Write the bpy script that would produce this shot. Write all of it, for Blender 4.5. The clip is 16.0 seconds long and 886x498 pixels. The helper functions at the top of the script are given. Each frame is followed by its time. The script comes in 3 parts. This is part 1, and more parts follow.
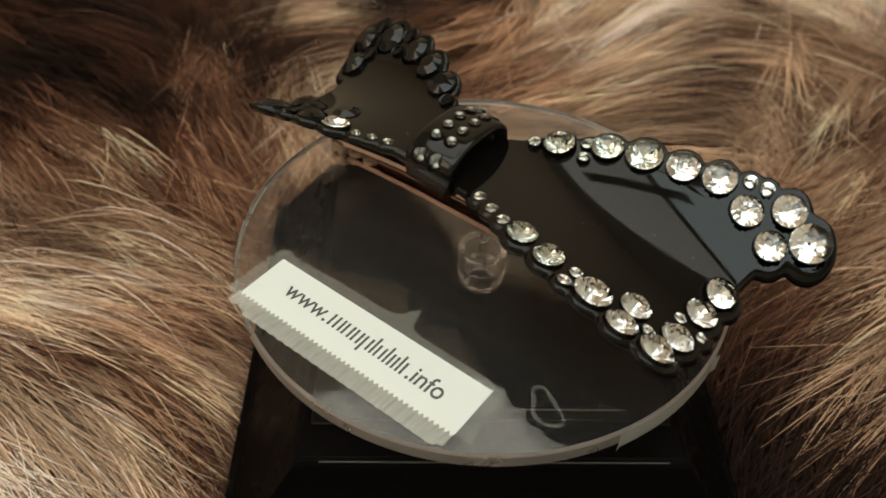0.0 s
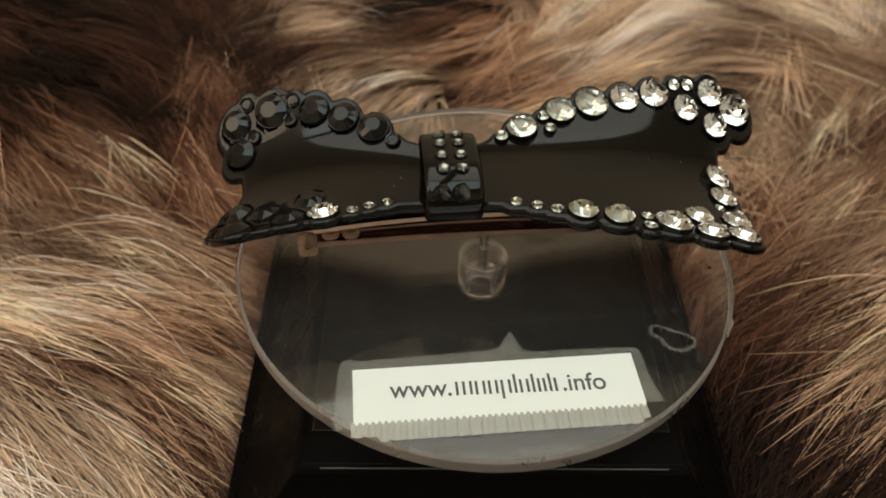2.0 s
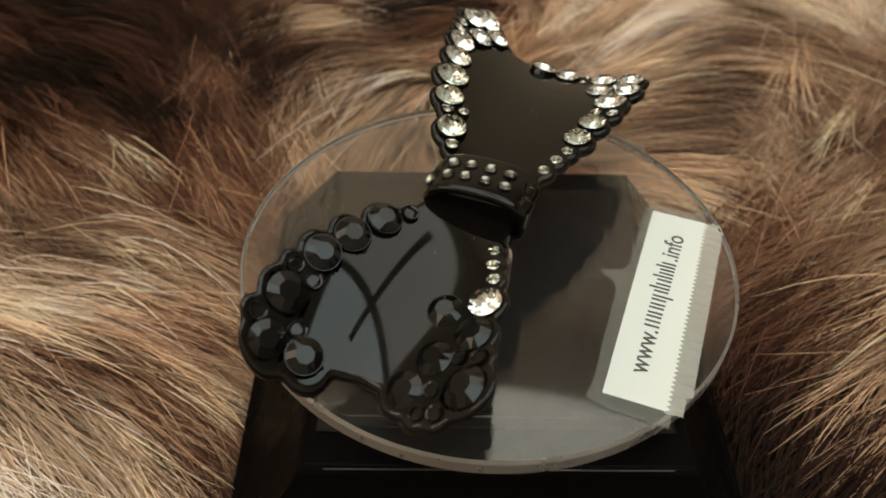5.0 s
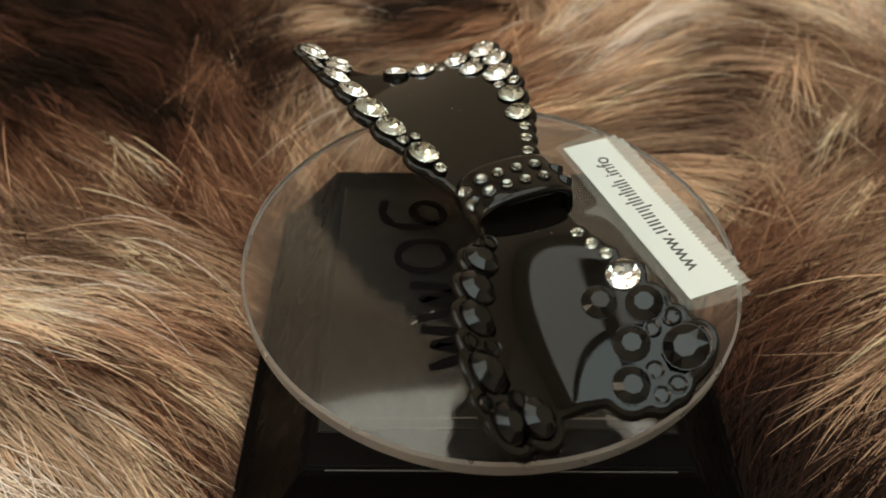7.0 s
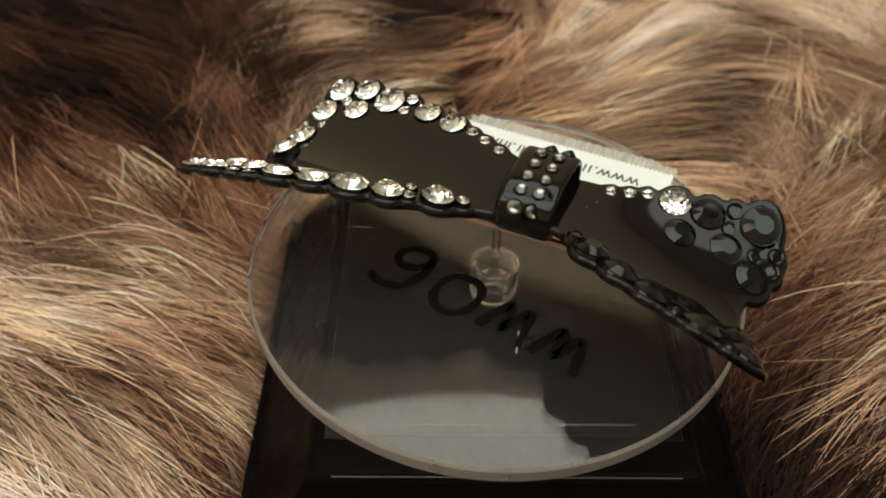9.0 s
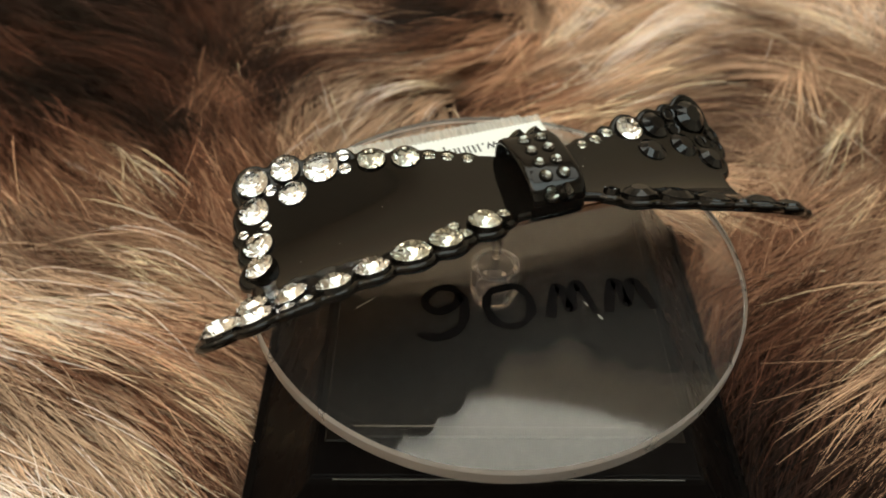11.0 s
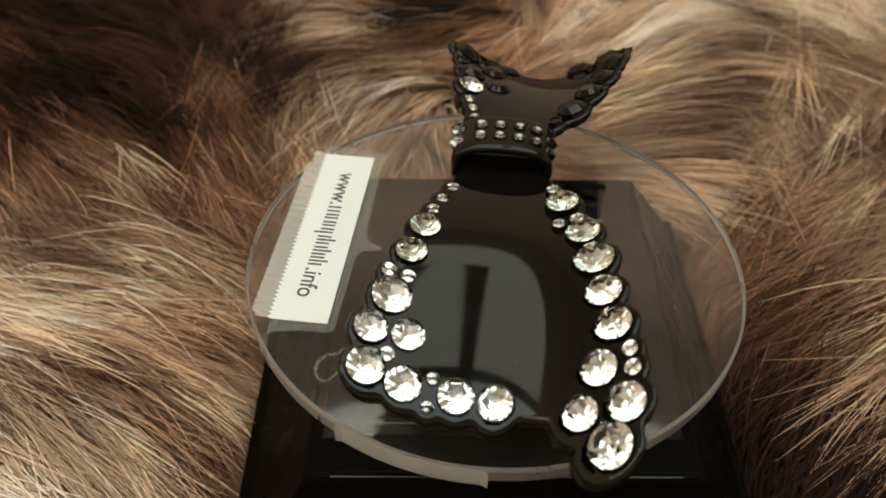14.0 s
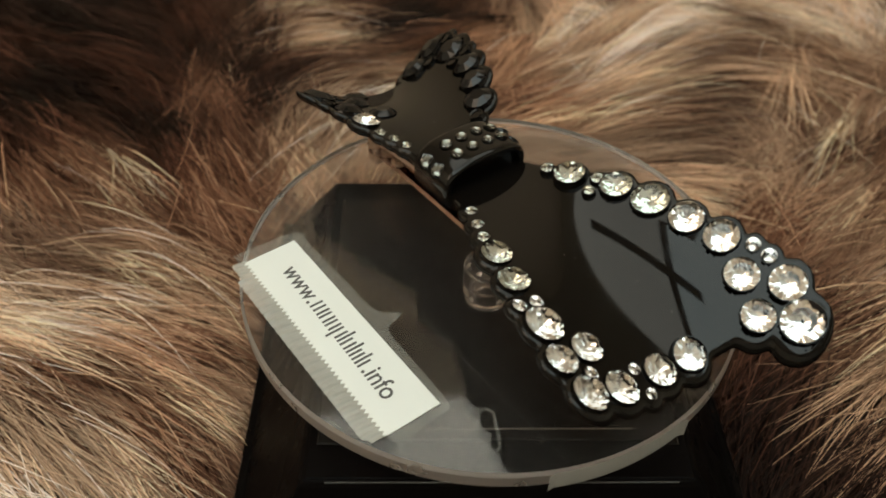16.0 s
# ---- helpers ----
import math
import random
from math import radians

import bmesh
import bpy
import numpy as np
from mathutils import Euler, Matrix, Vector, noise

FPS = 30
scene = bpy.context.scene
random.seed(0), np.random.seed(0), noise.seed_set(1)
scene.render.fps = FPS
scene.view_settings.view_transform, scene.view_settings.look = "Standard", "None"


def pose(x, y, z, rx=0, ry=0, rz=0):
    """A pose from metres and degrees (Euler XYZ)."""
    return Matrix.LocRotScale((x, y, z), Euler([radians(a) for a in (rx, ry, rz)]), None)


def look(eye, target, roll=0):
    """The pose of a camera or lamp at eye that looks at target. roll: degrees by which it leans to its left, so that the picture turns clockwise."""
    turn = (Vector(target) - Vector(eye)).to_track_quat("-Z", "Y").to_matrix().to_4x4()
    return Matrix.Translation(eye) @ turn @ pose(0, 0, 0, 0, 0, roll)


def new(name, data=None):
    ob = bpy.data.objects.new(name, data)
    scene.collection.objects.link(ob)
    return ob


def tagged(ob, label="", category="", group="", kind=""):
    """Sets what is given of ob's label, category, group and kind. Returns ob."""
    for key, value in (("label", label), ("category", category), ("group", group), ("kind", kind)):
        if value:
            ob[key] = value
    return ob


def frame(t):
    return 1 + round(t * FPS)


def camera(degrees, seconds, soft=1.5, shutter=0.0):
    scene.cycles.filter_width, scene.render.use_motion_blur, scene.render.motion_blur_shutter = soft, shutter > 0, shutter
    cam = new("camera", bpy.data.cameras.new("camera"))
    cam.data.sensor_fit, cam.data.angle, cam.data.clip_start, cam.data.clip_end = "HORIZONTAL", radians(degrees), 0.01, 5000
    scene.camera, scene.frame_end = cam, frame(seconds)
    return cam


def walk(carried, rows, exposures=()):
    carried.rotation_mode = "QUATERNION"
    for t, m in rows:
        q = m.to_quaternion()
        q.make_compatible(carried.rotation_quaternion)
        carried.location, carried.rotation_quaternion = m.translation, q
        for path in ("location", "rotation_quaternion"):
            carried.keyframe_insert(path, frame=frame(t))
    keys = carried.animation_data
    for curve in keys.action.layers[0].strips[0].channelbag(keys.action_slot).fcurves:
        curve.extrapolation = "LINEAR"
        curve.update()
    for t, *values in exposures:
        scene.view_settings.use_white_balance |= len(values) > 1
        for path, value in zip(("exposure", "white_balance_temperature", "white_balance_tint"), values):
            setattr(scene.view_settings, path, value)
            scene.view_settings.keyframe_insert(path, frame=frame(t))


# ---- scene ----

MM = 0.001
LIFT = 0.055          # height of the disc's upper face over the floor
SPIN = 21.52          # degrees a second, anticlockwise from above

# ---------------------------------------------------------------- camera
cam = camera(56.45, 16.0, soft=1.7)
cam.data.dof.use_dof, cam.data.dof.focus_distance, cam.data.dof.aperture_fstop = True, 0.138, 24.0


def eye_row(t, ex, ey, ez, tx, ty, tz, roll):
    return (t, look((ex * MM, ey * MM, ez * MM + LIFT), (tx * MM, ty * MM, tz * MM + LIFT), roll))


walk(cam, [
    eye_row(0.0, 0.02, -108.30, 105.48, -7.22, -2.58, -0.68, 1.92),
    eye_row(0.5, 0.06, -108.81, 105.99, -7.26, -3.14, -0.21, 1.90),
    eye_row(1.0, 0.05, -108.70, 105.88, -7.21, -3.05, -0.36, 1.89),
    eye_row(1.5, 0.06, -108.80, 105.98, -7.22, -3.00, -0.10, 1.90),
    eye_row(2.0, 0.08, -109.13, 106.30, -7.37, -2.44, 1.12, 1.85),
    eye_row(2.5, 0.13, -109.70, 106.87, -7.99, -2.51, 2.26, 1.59),
    eye_row(3.0, 0.08, -109.15, 106.32, -8.22, -1.92, 1.76, 1.54),
    eye_row(3.5, 0.09, -109.26, 106.43, -8.27, -2.29, 1.61, 1.55),
    eye_row(4.0, 0.05, -108.78, 105.96, -8.11, -2.17, 0.75, 1.63),
    eye_row(6.5, 0.01, -108.22, 105.41, -8.48, -1.72, 0.12, 1.44),
    eye_row(7.0, -0.00, -108.11, 105.30, -8.54, -1.51, 0.11, 1.42),
    eye_row(7.5, 0.00, -108.14, 105.33, -8.68, -1.31, 0.40, 1.36),
    eye_row(8.0, 0.04, -108.65, 105.83, -9.09, -1.70, 1.05, 1.16),
    eye_row(8.5, 0.05, -108.79, 105.97, -9.31, -1.38, 1.68, 1.04),
    eye_row(9.0, 0.06, -108.90, 106.08, -9.53, -1.45, 1.85, 0.92),
    eye_row(11.5, 0.04, -108.60, 105.78, -9.70, -0.94, 1.78, 0.75),
    eye_row(12.0, 0.03, -108.53, 105.71, -9.66, -0.91, 1.67, 0.82),
    eye_row(12.5, -0.02, -107.80, 104.99, -9.61, -0.42, 0.69, 0.84),
    eye_row(13.0, 0.03, -108.46, 105.65, -9.26, -1.28, 1.13, 0.94),
    eye_row(13.5, 0.03, -108.51, 105.69, -9.31, -1.24, 1.26, 0.91),
    eye_row(14.0, 0.02, -108.30, 105.49, -9.34, -1.04, 1.05, 0.91),
    eye_row(14.5, 0.02, -108.33, 105.52, -9.13, -0.97, 1.17, 0.95),
    eye_row(15.0, 0.02, -108.31, 105.49, -8.95, -0.59, 1.50, 0.99),
    eye_row(15.5, -0.02, -107.89, 105.08, -8.72, -0.06, 1.17, 1.04),
    eye_row(16.0, 0.00, -108.12, 105.31, -8.45, -0.15, 1.52, 1.11),
], exposures=[(0.0, -0.01), (1.5, 0.01), (2.5, 0.05), (4.0, 0.05), (7.0, 0.04), (8.5, 0.22), (9.2, 0.28), (11.5, 0.41), (12.0, 0.35), (13.0, 0.14), (13.5, 0.10), (15.0, 0.02), (16.0, -0.04)])

# ---------------------------------------------------------------- light
world = bpy.data.worlds.new("room_air")
world.use_nodes = True
world.node_tree.nodes["Background"].inputs["Color"].default_value = (0.9, 0.75, 0.6, 1)
world.node_tree.nodes["Background"].inputs["Strength"].default_value = 0.05
scene.world = world


def point_lamp(name, at, watts, radius, colour):
    data = bpy.data.lights.new(name, "POINT")
    data.energy, data.shadow_soft_size, data.color = watts, radius, colour
    ob = new(name, data)
    ob.location = at
    return ob


point_lamp("side_bulb", (-1.25, -0.62, 1.25), 21.0, 0.42, (1.0, 0.82, 0.62))
FAR_GLOW, NEAR_GLOW = ((0.95, 0.96, 0.84), 1.9), ((0.83, 0.97, 0.93), 2.6)


# ---------------------------------------------------------------- materials
def material(name, base, rough=0.5, metal=0.0, ior=1.5, transmission=0.0, coat=0.0):
    m = bpy.data.materials.new(name)
    m.use_nodes = True
    b = m.node_tree.nodes["Principled BSDF"]
    b.inputs["Base Color"].default_value = (*base, 1)
    b.inputs["Roughness"].default_value = rough
    b.inputs["Metallic"].default_value = metal
    b.inputs["IOR"].default_value = ior
    b.inputs["Transmission Weight"].default_value = transmission
    b.inputs["Coat Weight"].default_value = coat
    return m


def dull(m, level):
    m.node_tree.nodes["Principled BSDF"].inputs["Specular IOR Level"].default_value = level
    return m


def speckle(m, scale, low, high, target="Roughness", detail=4.0):
    """Uneven gloss or height from noise, in metres."""
    t = m.node_tree
    b = t.nodes["Principled BSDF"]
    co = t.nodes.new("ShaderNodeTexCoord")
    no = t.nodes.new("ShaderNodeTexNoise")
    no.inputs["Scale"].default_value, no.inputs["Detail"].default_value = scale, detail
    t.links.new(co.outputs["Object"], no.inputs["Vector"])
    ma = t.nodes.new("ShaderNodeMapRange")
    ma.inputs["From Min"].default_value, ma.inputs["From Max"].default_value = 0.3, 0.7
    ma.inputs["To Min"].default_value, ma.inputs["To Max"].default_value = low, high
    t.links.new(no.outputs["Fac"], ma.inputs["Value"])
    if target == "Bump":
        bu = t.nodes.new("ShaderNodeBump")
        bu.inputs["Distance"].default_value = 0.001
        t.links.new(ma.outputs["Result"], bu.inputs["Height"])
        t.links.new(bu.outputs["Normal"], b.inputs["Normal"])
    else:
        t.links.new(ma.outputs["Result"], b.inputs[target])
    return m


M_LACQUER = dull(speckle(material("black_lacquer", (0.0045, 0.0036, 0.003), 0.06, ior=1.42), 300, 0.03, 0.09), 0.42)
M_BLACK_GEM = dull(material("jet_glass", (0.005, 0.0045, 0.0045), 0.03, ior=1.5), 0.36)
M_CRYSTAL = material("crystal_glass", (1.0, 1.0, 1.0), 0.0, ior=1.58, transmission=1.0)
M_SMOKY = material("smoky_crystal_glass", (0.95, 0.96, 0.93), 0.0, ior=1.58, transmission=1.0)
M_FOIL = material("silver_foil", (1.0, 1.0, 1.0), 0.05, metal=1.0)
M_FOIL_DIM = material("smoky_foil", (0.80, 0.82, 0.79), 0.05, metal=1.0)
M_FOIL_DARK = material("tarnished_foil", (0.36, 0.37, 0.35), 0.06, metal=1.0)
M_ACRYLIC = dull(speckle(material("clear_acrylic", (0.98, 0.93, 0.89), 0.09, ior=1.5, transmission=0.992), 60, 0.025, 0.05), 0.66)
M_RIM = speckle(material("sawn_acrylic_edge", (0.66, 0.58, 0.53), 0.35, ior=1.5, transmission=0.74), 160, 0.22, 0.45)
M_SPINDLE = material("moulded_clear_plastic", (0.97, 0.92, 0.90), 0.03, ior=1.5, transmission=0.97)
M_PAPER = speckle(material("label_paper", (0.80, 0.82, 0.79), 0.6), 500, 0.5, 0.7)
M_INK = material("grey_ink", (0.085, 0.083, 0.08), 0.6)
M_MARKER = dull(material("black_marker", (0.006, 0.005, 0.005), 0.6), 0.03)
M_BOX = dull(speckle(material("black_plastic", (0.004, 0.0032, 0.003), 0.3, ior=1.45), 140, 0.2, 0.4), 0.02)
M_WINDOW = material("dark_red_plastic", (0.012, 0.006, 0.005), 0.35)
# grey that paints the lamp's reflection on the cap's bevel
M_TRIM_GLINT = material("painted_trim_glint", (0.13, 0.12, 0.10), 0.3)
# dimmer grey for the highlight painted along the body's front edge
M_EDGE_GLINT = material("painted_edge_glint", (0.045, 0.042, 0.036), 0.3)
M_DUST = material("pale_dust", (0.7, 0.68, 0.62), 0.9)
M_BOXTOP = dull(speckle(material("scuffed_black_plastic", (0.008, 0.0062, 0.005), 0.12, ior=1.45), 140, 0.08, 0.18), 0.12)
M_COPPER = speckle(material("copper_metal", (0.40, 0.285, 0.24), 0.08, metal=1.0), 400, 0.05, 0.12)
M_AMBER = material("amber_plastic", (0.85, 0.62, 0.48), 0.1, ior=1.45, transmission=0.7)
M_WALL = speckle(material("brown_wall", (0.68, 0.56, 0.43), 0.8), 6, 0.7, 0.95)
M_PALE_WALL = speckle(material("pale_wall", (0.80, 0.73, 0.62), 0.8), 6, 0.7, 0.95)
M_CEIL = speckle(material("ceiling_paint", (0.78, 0.74, 0.66), 0.9), 6, 0.8, 0.95)


def glow(name, colour, strength):
    m = material(name, (0.8, 0.8, 0.8), 0.6)
    b = m.node_tree.nodes["Principled BSDF"]
    b.inputs["Emission Color"].default_value = (*colour, 1)
    b.inputs["Emission Strength"].default_value = strength
    return m


M_FAR_GLOW, M_NEAR_GLOW = glow("warm_diffuser", *FAR_GLOW), glow("cool_diffuser", *NEAR_GLOW)
M_LAMPBAR = material("grey_lamp_bar", (0.40, 0.38, 0.34), 0.6)
M_FLOOR = speckle(material("dark_tabletop", (0.05, 0.035, 0.025), 0.5), 20, 0.35, 0.6)


def film_material():
    """Thin clear film: mostly open, a little milky, glossy."""
    m = bpy.data.materials.new("sticky_film")
    m.use_nodes = True
    t = m.node_tree
    b = t.nodes["Principled BSDF"]
    b.inputs["Base Color"].default_value = (0.80, 0.79, 0.72, 1)
    b.inputs["Roughness"].default_value = 0.12
    b.inputs["Alpha"].default_value = 0.075
    return m


def tape_material():
    m = film_material()
    m.name = "ribbed_tape"
    b = m.node_tree.nodes["Principled BSDF"]
    b.inputs["Alpha"].default_value, b.inputs["Roughness"].default_value = 0.45, 0.35
    return m


M_FILM, M_TAPE, M_BUBBLE = film_material(), tape_material(), film_material()
M_BUBBLE.name = "bubble_edge"
M_BUBBLE.node_tree.nodes["Principled BSDF"].inputs["Alpha"].default_value = 0.06


def fur_material(name):
    m = bpy.data.materials.new(name)
    m.use_nodes = True
    t = m.node_tree
    b = t.nodes["Principled BSDF"]
    a = t.nodes.new("ShaderNodeAttribute")
    a.attribute_name = "tint"
    t.links.new(a.outputs["Color"], b.inputs["Base Color"])
    b.inputs["Roughness"].default_value = 0.45
    b.inputs["Specular IOR Level"].default_value = 0.10
    return m


M_FUR = fur_material("fur_hair")


# ---------------------------------------------------------------- builders
def part(name, bm, mat, parent, label="", smooth=False):
    me = bpy.data.meshes.new(name)
    bm.to_mesh(me)
    bm.free()
    for one in (mat if isinstance(mat, (list, tuple)) else [mat]):
        me.materials.append(one)
    if smooth:
        for p in me.polygons:
            p.use_smooth = True
    ob = new(name, me)
    ob.parent = parent
    if label:
        tagged(ob, label)
    return ob


def loft_square(levels, turn=0.0):
    """A closed body of square rings (half width x, half width y, z)."""
    bm = bmesh.new()
    rings = []
    for hx, hy, z in levels:
        rings.append([bm.verts.new((sx * hx * MM, sy * hy * MM, z * MM)) for sx, sy in ((-1, -1), (1, -1), (1, 1), (-1, 1))])
    for a, b in zip(rings, rings[1:]):
        for i in range(4):
            bm.faces.new((a[i], a[(i + 1) % 4], b[(i + 1) % 4], b[i]))
    bm.faces.new(rings[-1])
    bm.faces.new(rings[0][::-1])
    bmesh.ops.rotate(bm, matrix=Matrix.Rotation(radians(turn), 3, "Z"), verts=bm.verts)
    return bm


def lathe(profile, n=96, caps=True):
    """A turned body; profile rows (radius, z) in mm from the bottom up. Faces carry material 0."""
    bm = bmesh.new()
    rings = [[bm.verts.new((r * math.cos(2 * math.pi * i / n) * MM, r * math.sin(2 * math.pi * i / n) * MM, z * MM)) for i in range(n)]
             for r, z in profile]
    for a, b in zip(rings, rings[1:]):
        for i in range(n):
            bm.faces.new((a[i], a[(i + 1) % n], b[(i + 1) % n], b[i]))
    if caps:
        bm.faces.new(rings[-1])
        bm.faces.new(rings[0][::-1])
    return bm


def slab(x0, x1, y0, y1, z0, z1, bevel=0.0):
    bm = bmesh.new()
    bmesh.ops.create_cube(bm, size=1.0)
    for v in bm.verts:
        v.co = Vector(((x0 + x1) / 2 + v.co.x * (x1 - x0), (y0 + y1) / 2 + v.co.y * (y1 - y0), (z0 + z1) / 2 + v.co.z * (z1 - z0))) * MM
    if bevel:
        bmesh.ops.bevel(bm, geom=bm.edges[:], offset=bevel * MM, segments=2, affect="EDGES", profile=0.5)
    return bm


def ribbon(points, width, z0, z1):
    """A pen stroke of even width along points (mm), with a little thickness."""
    pts = [Vector((p[0], p[1])) for p in points]
    left, right = [], []
    for i, p in enumerate(pts):
        d = (pts[min(i + 1, len(pts) - 1)] - pts[max(i - 1, 0)]).normalized()
        n = Vector((-d.y, d.x)) * width / 2 * (0.85 + 0.3 * noise.noise((p.x * 0.4, p.y * 0.4, 0)))
        left.append(p + n)
        right.append(p - n)
    bm = bmesh.new()
    rows = [[bm.verts.new((q.x * MM, q.y * MM, z * MM)) for q, z in ((l, z0), (r, z0), (r, z1), (l, z1))] for l, r in zip(left, right)]
    for a, b in zip(rows, rows[1:]):
        for i in range(4):
            bm.faces.new((a[i], b[i], b[(i + 1) % 4], a[(i + 1) % 4]))
    bm.faces.new(rows[0])
    bm.faces.new(rows[-1][::-1])
    bmesh.ops.recalc_face_normals(bm, faces=bm.faces)
    return bm


def smooth_path(keys, steps=8):
    """Catmull-Rom through the keys."""
    k = [Vector(p) for p in keys]
    k = [2 * k[0] - k[1], *k, 2 * k[-1] - k[-2]]
    out = []
    for i in range(1, len(k) - 2):
        for j in range(steps):
            u = j / steps
            out.append(0.5 * (2 * k[i] + (k[i + 1] - k[i - 1]) * u + (2 * k[i - 1] - 5 * k[i] + 4 * k[i + 1] - k[i + 2]) * u ** 2
                              + (3 * k[i] - k[i - 1] - 3 * k[i + 1] + k[i + 2]) * u ** 3))
    return out + [k[-2]]


# ---------------------------------------------------------------- room
def room():
    half, high = 2.2, 1.97
    for name, lo, hi, mat in (
            ("floor", (-half, -half, -0.05), (half, half, 0.0), M_FLOOR),
            ("ceiling", (-half, -half, high), (half, half, high + 0.1), M_CEIL),
            ("wall_north", (-half, 1.60, -0.05), (half, 1.70, high), M_WALL),
            ("wall_south", (-half, -half - 0.1, -0.05), (half, -half, high), M_PALE_WALL),
            ("wall_east", (half, -half, -0.05), (half + 0.1, half, high), M_PALE_WALL),
            ("wall_west", (-half - 0.1, -half, -0.05), (-half, half, high), M_PALE_WALL)):
        bm = slab(lo[0] / MM, hi[0] / MM, lo[1] / MM, hi[1] / MM, lo[2] / MM, hi[2] / MM)
        tagged(part(name, bm, mat, None), "plain painted surface closing the dim room", name.split("_")[0], kind="structure")


room()


def ceiling_light():
    """A wide round light under the ceiling: two half diffusers behind a cross of bars."""
    lamp = tagged(new("ceiling_light"), "wide round ceiling light, pale halves behind a cross of bars", "ceiling light")
    lamp.location = (0.08, 0.05, 1.92)
    for mat, deep, words in ((M_FAR_GLOW, 1.28, "warm white half diffuser"), (M_NEAR_GLOW, -1.35, "cool white half diffuser")):
        bm = bmesh.new()
        rim = [(1.28 * math.cos(math.pi * k / 32), deep * math.sin(math.pi * k / 32)) for k in range(33)]
        low, top = ([bm.verts.new((x, y, z)) for x, y in rim] for z in (0.0, 0.02))
        bm.faces.new(low)
        bm.faces.new(top[::-1])
        for k in range(33):
            bm.faces.new((low[k], top[k], top[(k + 1) % 33], low[(k + 1) % 33]))
        bmesh.ops.recalc_face_normals(bm, faces=bm.faces)
        part("diffuser", bm, mat, lamp, words)
    part("cross_bar", slab(-1270, 1270, -45, 45, -60, -20, 8), M_LAMPBAR, lamp)
    part("arm", slab(-95, 35, -330, 960, -100, -62, 10), M_LAMPBAR, lamp)
    return lamp


ceiling_light()

# ---------------------------------------------------------------- turntable base
BOX_TURN = 5.8


def turntable_base():
    base = tagged(new("turntable_base"), "black glossy plastic turntable base with sloping sides, sunk in the fur", "turntable base")
    base.location = (0.0008, 0.0, LIFT)
    body = loft_square([(48.5, 48.5, -54.5), (48.5, 48.5, -37.2), (48.0, 48.0, -36.5), (46.8, 46.8, -36.2), (46.2, 46.2, -35.6),
                        (33.0, 37.7, -15.2), (32.2, 37.0, -14.4)], BOX_TURN)
    bmesh.ops.bevel(body, geom=body.edges[:], offset=0.25 * MM, segments=2, affect="EDGES", profile=0.5)
    part("body", body, M_BOX, base)
    plate = loft_square([(31.9, 36.7, -14.5), (31.9, 36.7, -14.25), (31.6, 36.4, -14.1)], BOX_TURN)
    part("top_plate", plate, M_BOX, base)
    cap = loft_square([(30.4, 30.6, -14.2), (30.4, 30.6, -13.7), (30.1, 30.3, -13.5)], BOX_TURN)
    part("cap_plate", cap, M_BOXTOP, base)
    # thin pale slab in place of the highlight along the cap's front
    bead = slab(-25.5, 22.5, -28.6, -28.3, -13.75, -13.45, 0.08)
    bmesh.ops.rotate(bead, matrix=Matrix.Rotation(radians(BOX_TURN), 3, "Z"), verts=bead.verts)
    part("trim_glint", bead, M_TRIM_GLINT, base, "thin pale line standing in for a glint on the cap")
    # the front edge's highlight, added as a thin lighter rail
    rail = slab(-28.5, 29.0, -37.4, -37.15, -14.5, -14.2, 0.07)
    bmesh.ops.rotate(rail, matrix=Matrix.Rotation(radians(BOX_TURN), 3, "Z"), verts=rail.verts)
    part("front_edge_glint", rail, M_EDGE_GLINT, base, "faint highlight drawn as a line along the front edge")
    window = slab(-22, 22, -6.5, 6.5, -0.3, 0.25, 0.15)
    bmesh.ops.transform(window, matrix=Matrix.Rotation(radians(BOX_TURN), 4, "Z") @ pose(-0.003, -0.0418, -0.0262, 64.8), verts=window.verts)
    part("window", window, M_WINDOW, base, "dark reddish translucent window")
    return base


turntable_base()


# ---------------------------------------------------------------- revolving disc with its label
def ring_shape(points, z0, z1):
    bm = bmesh.new()
    low = [bm.verts.new((p[0] * MM, p[1] * MM, z0 * MM)) for p in points]
    top = [bm.verts.new((p[0] * MM, p[1] * MM, z1 * MM)) for p in points]
    n = len(points)
    for i in range(n):
        bm.faces.new((low[i], low[(i + 1) % n], top[(i + 1) % n], top[i]))
    bm.faces.new(top)
    bm.faces.new(low[::-1])
    bmesh.ops.recalc_face_normals(bm, faces=bm.faces)
    return bm


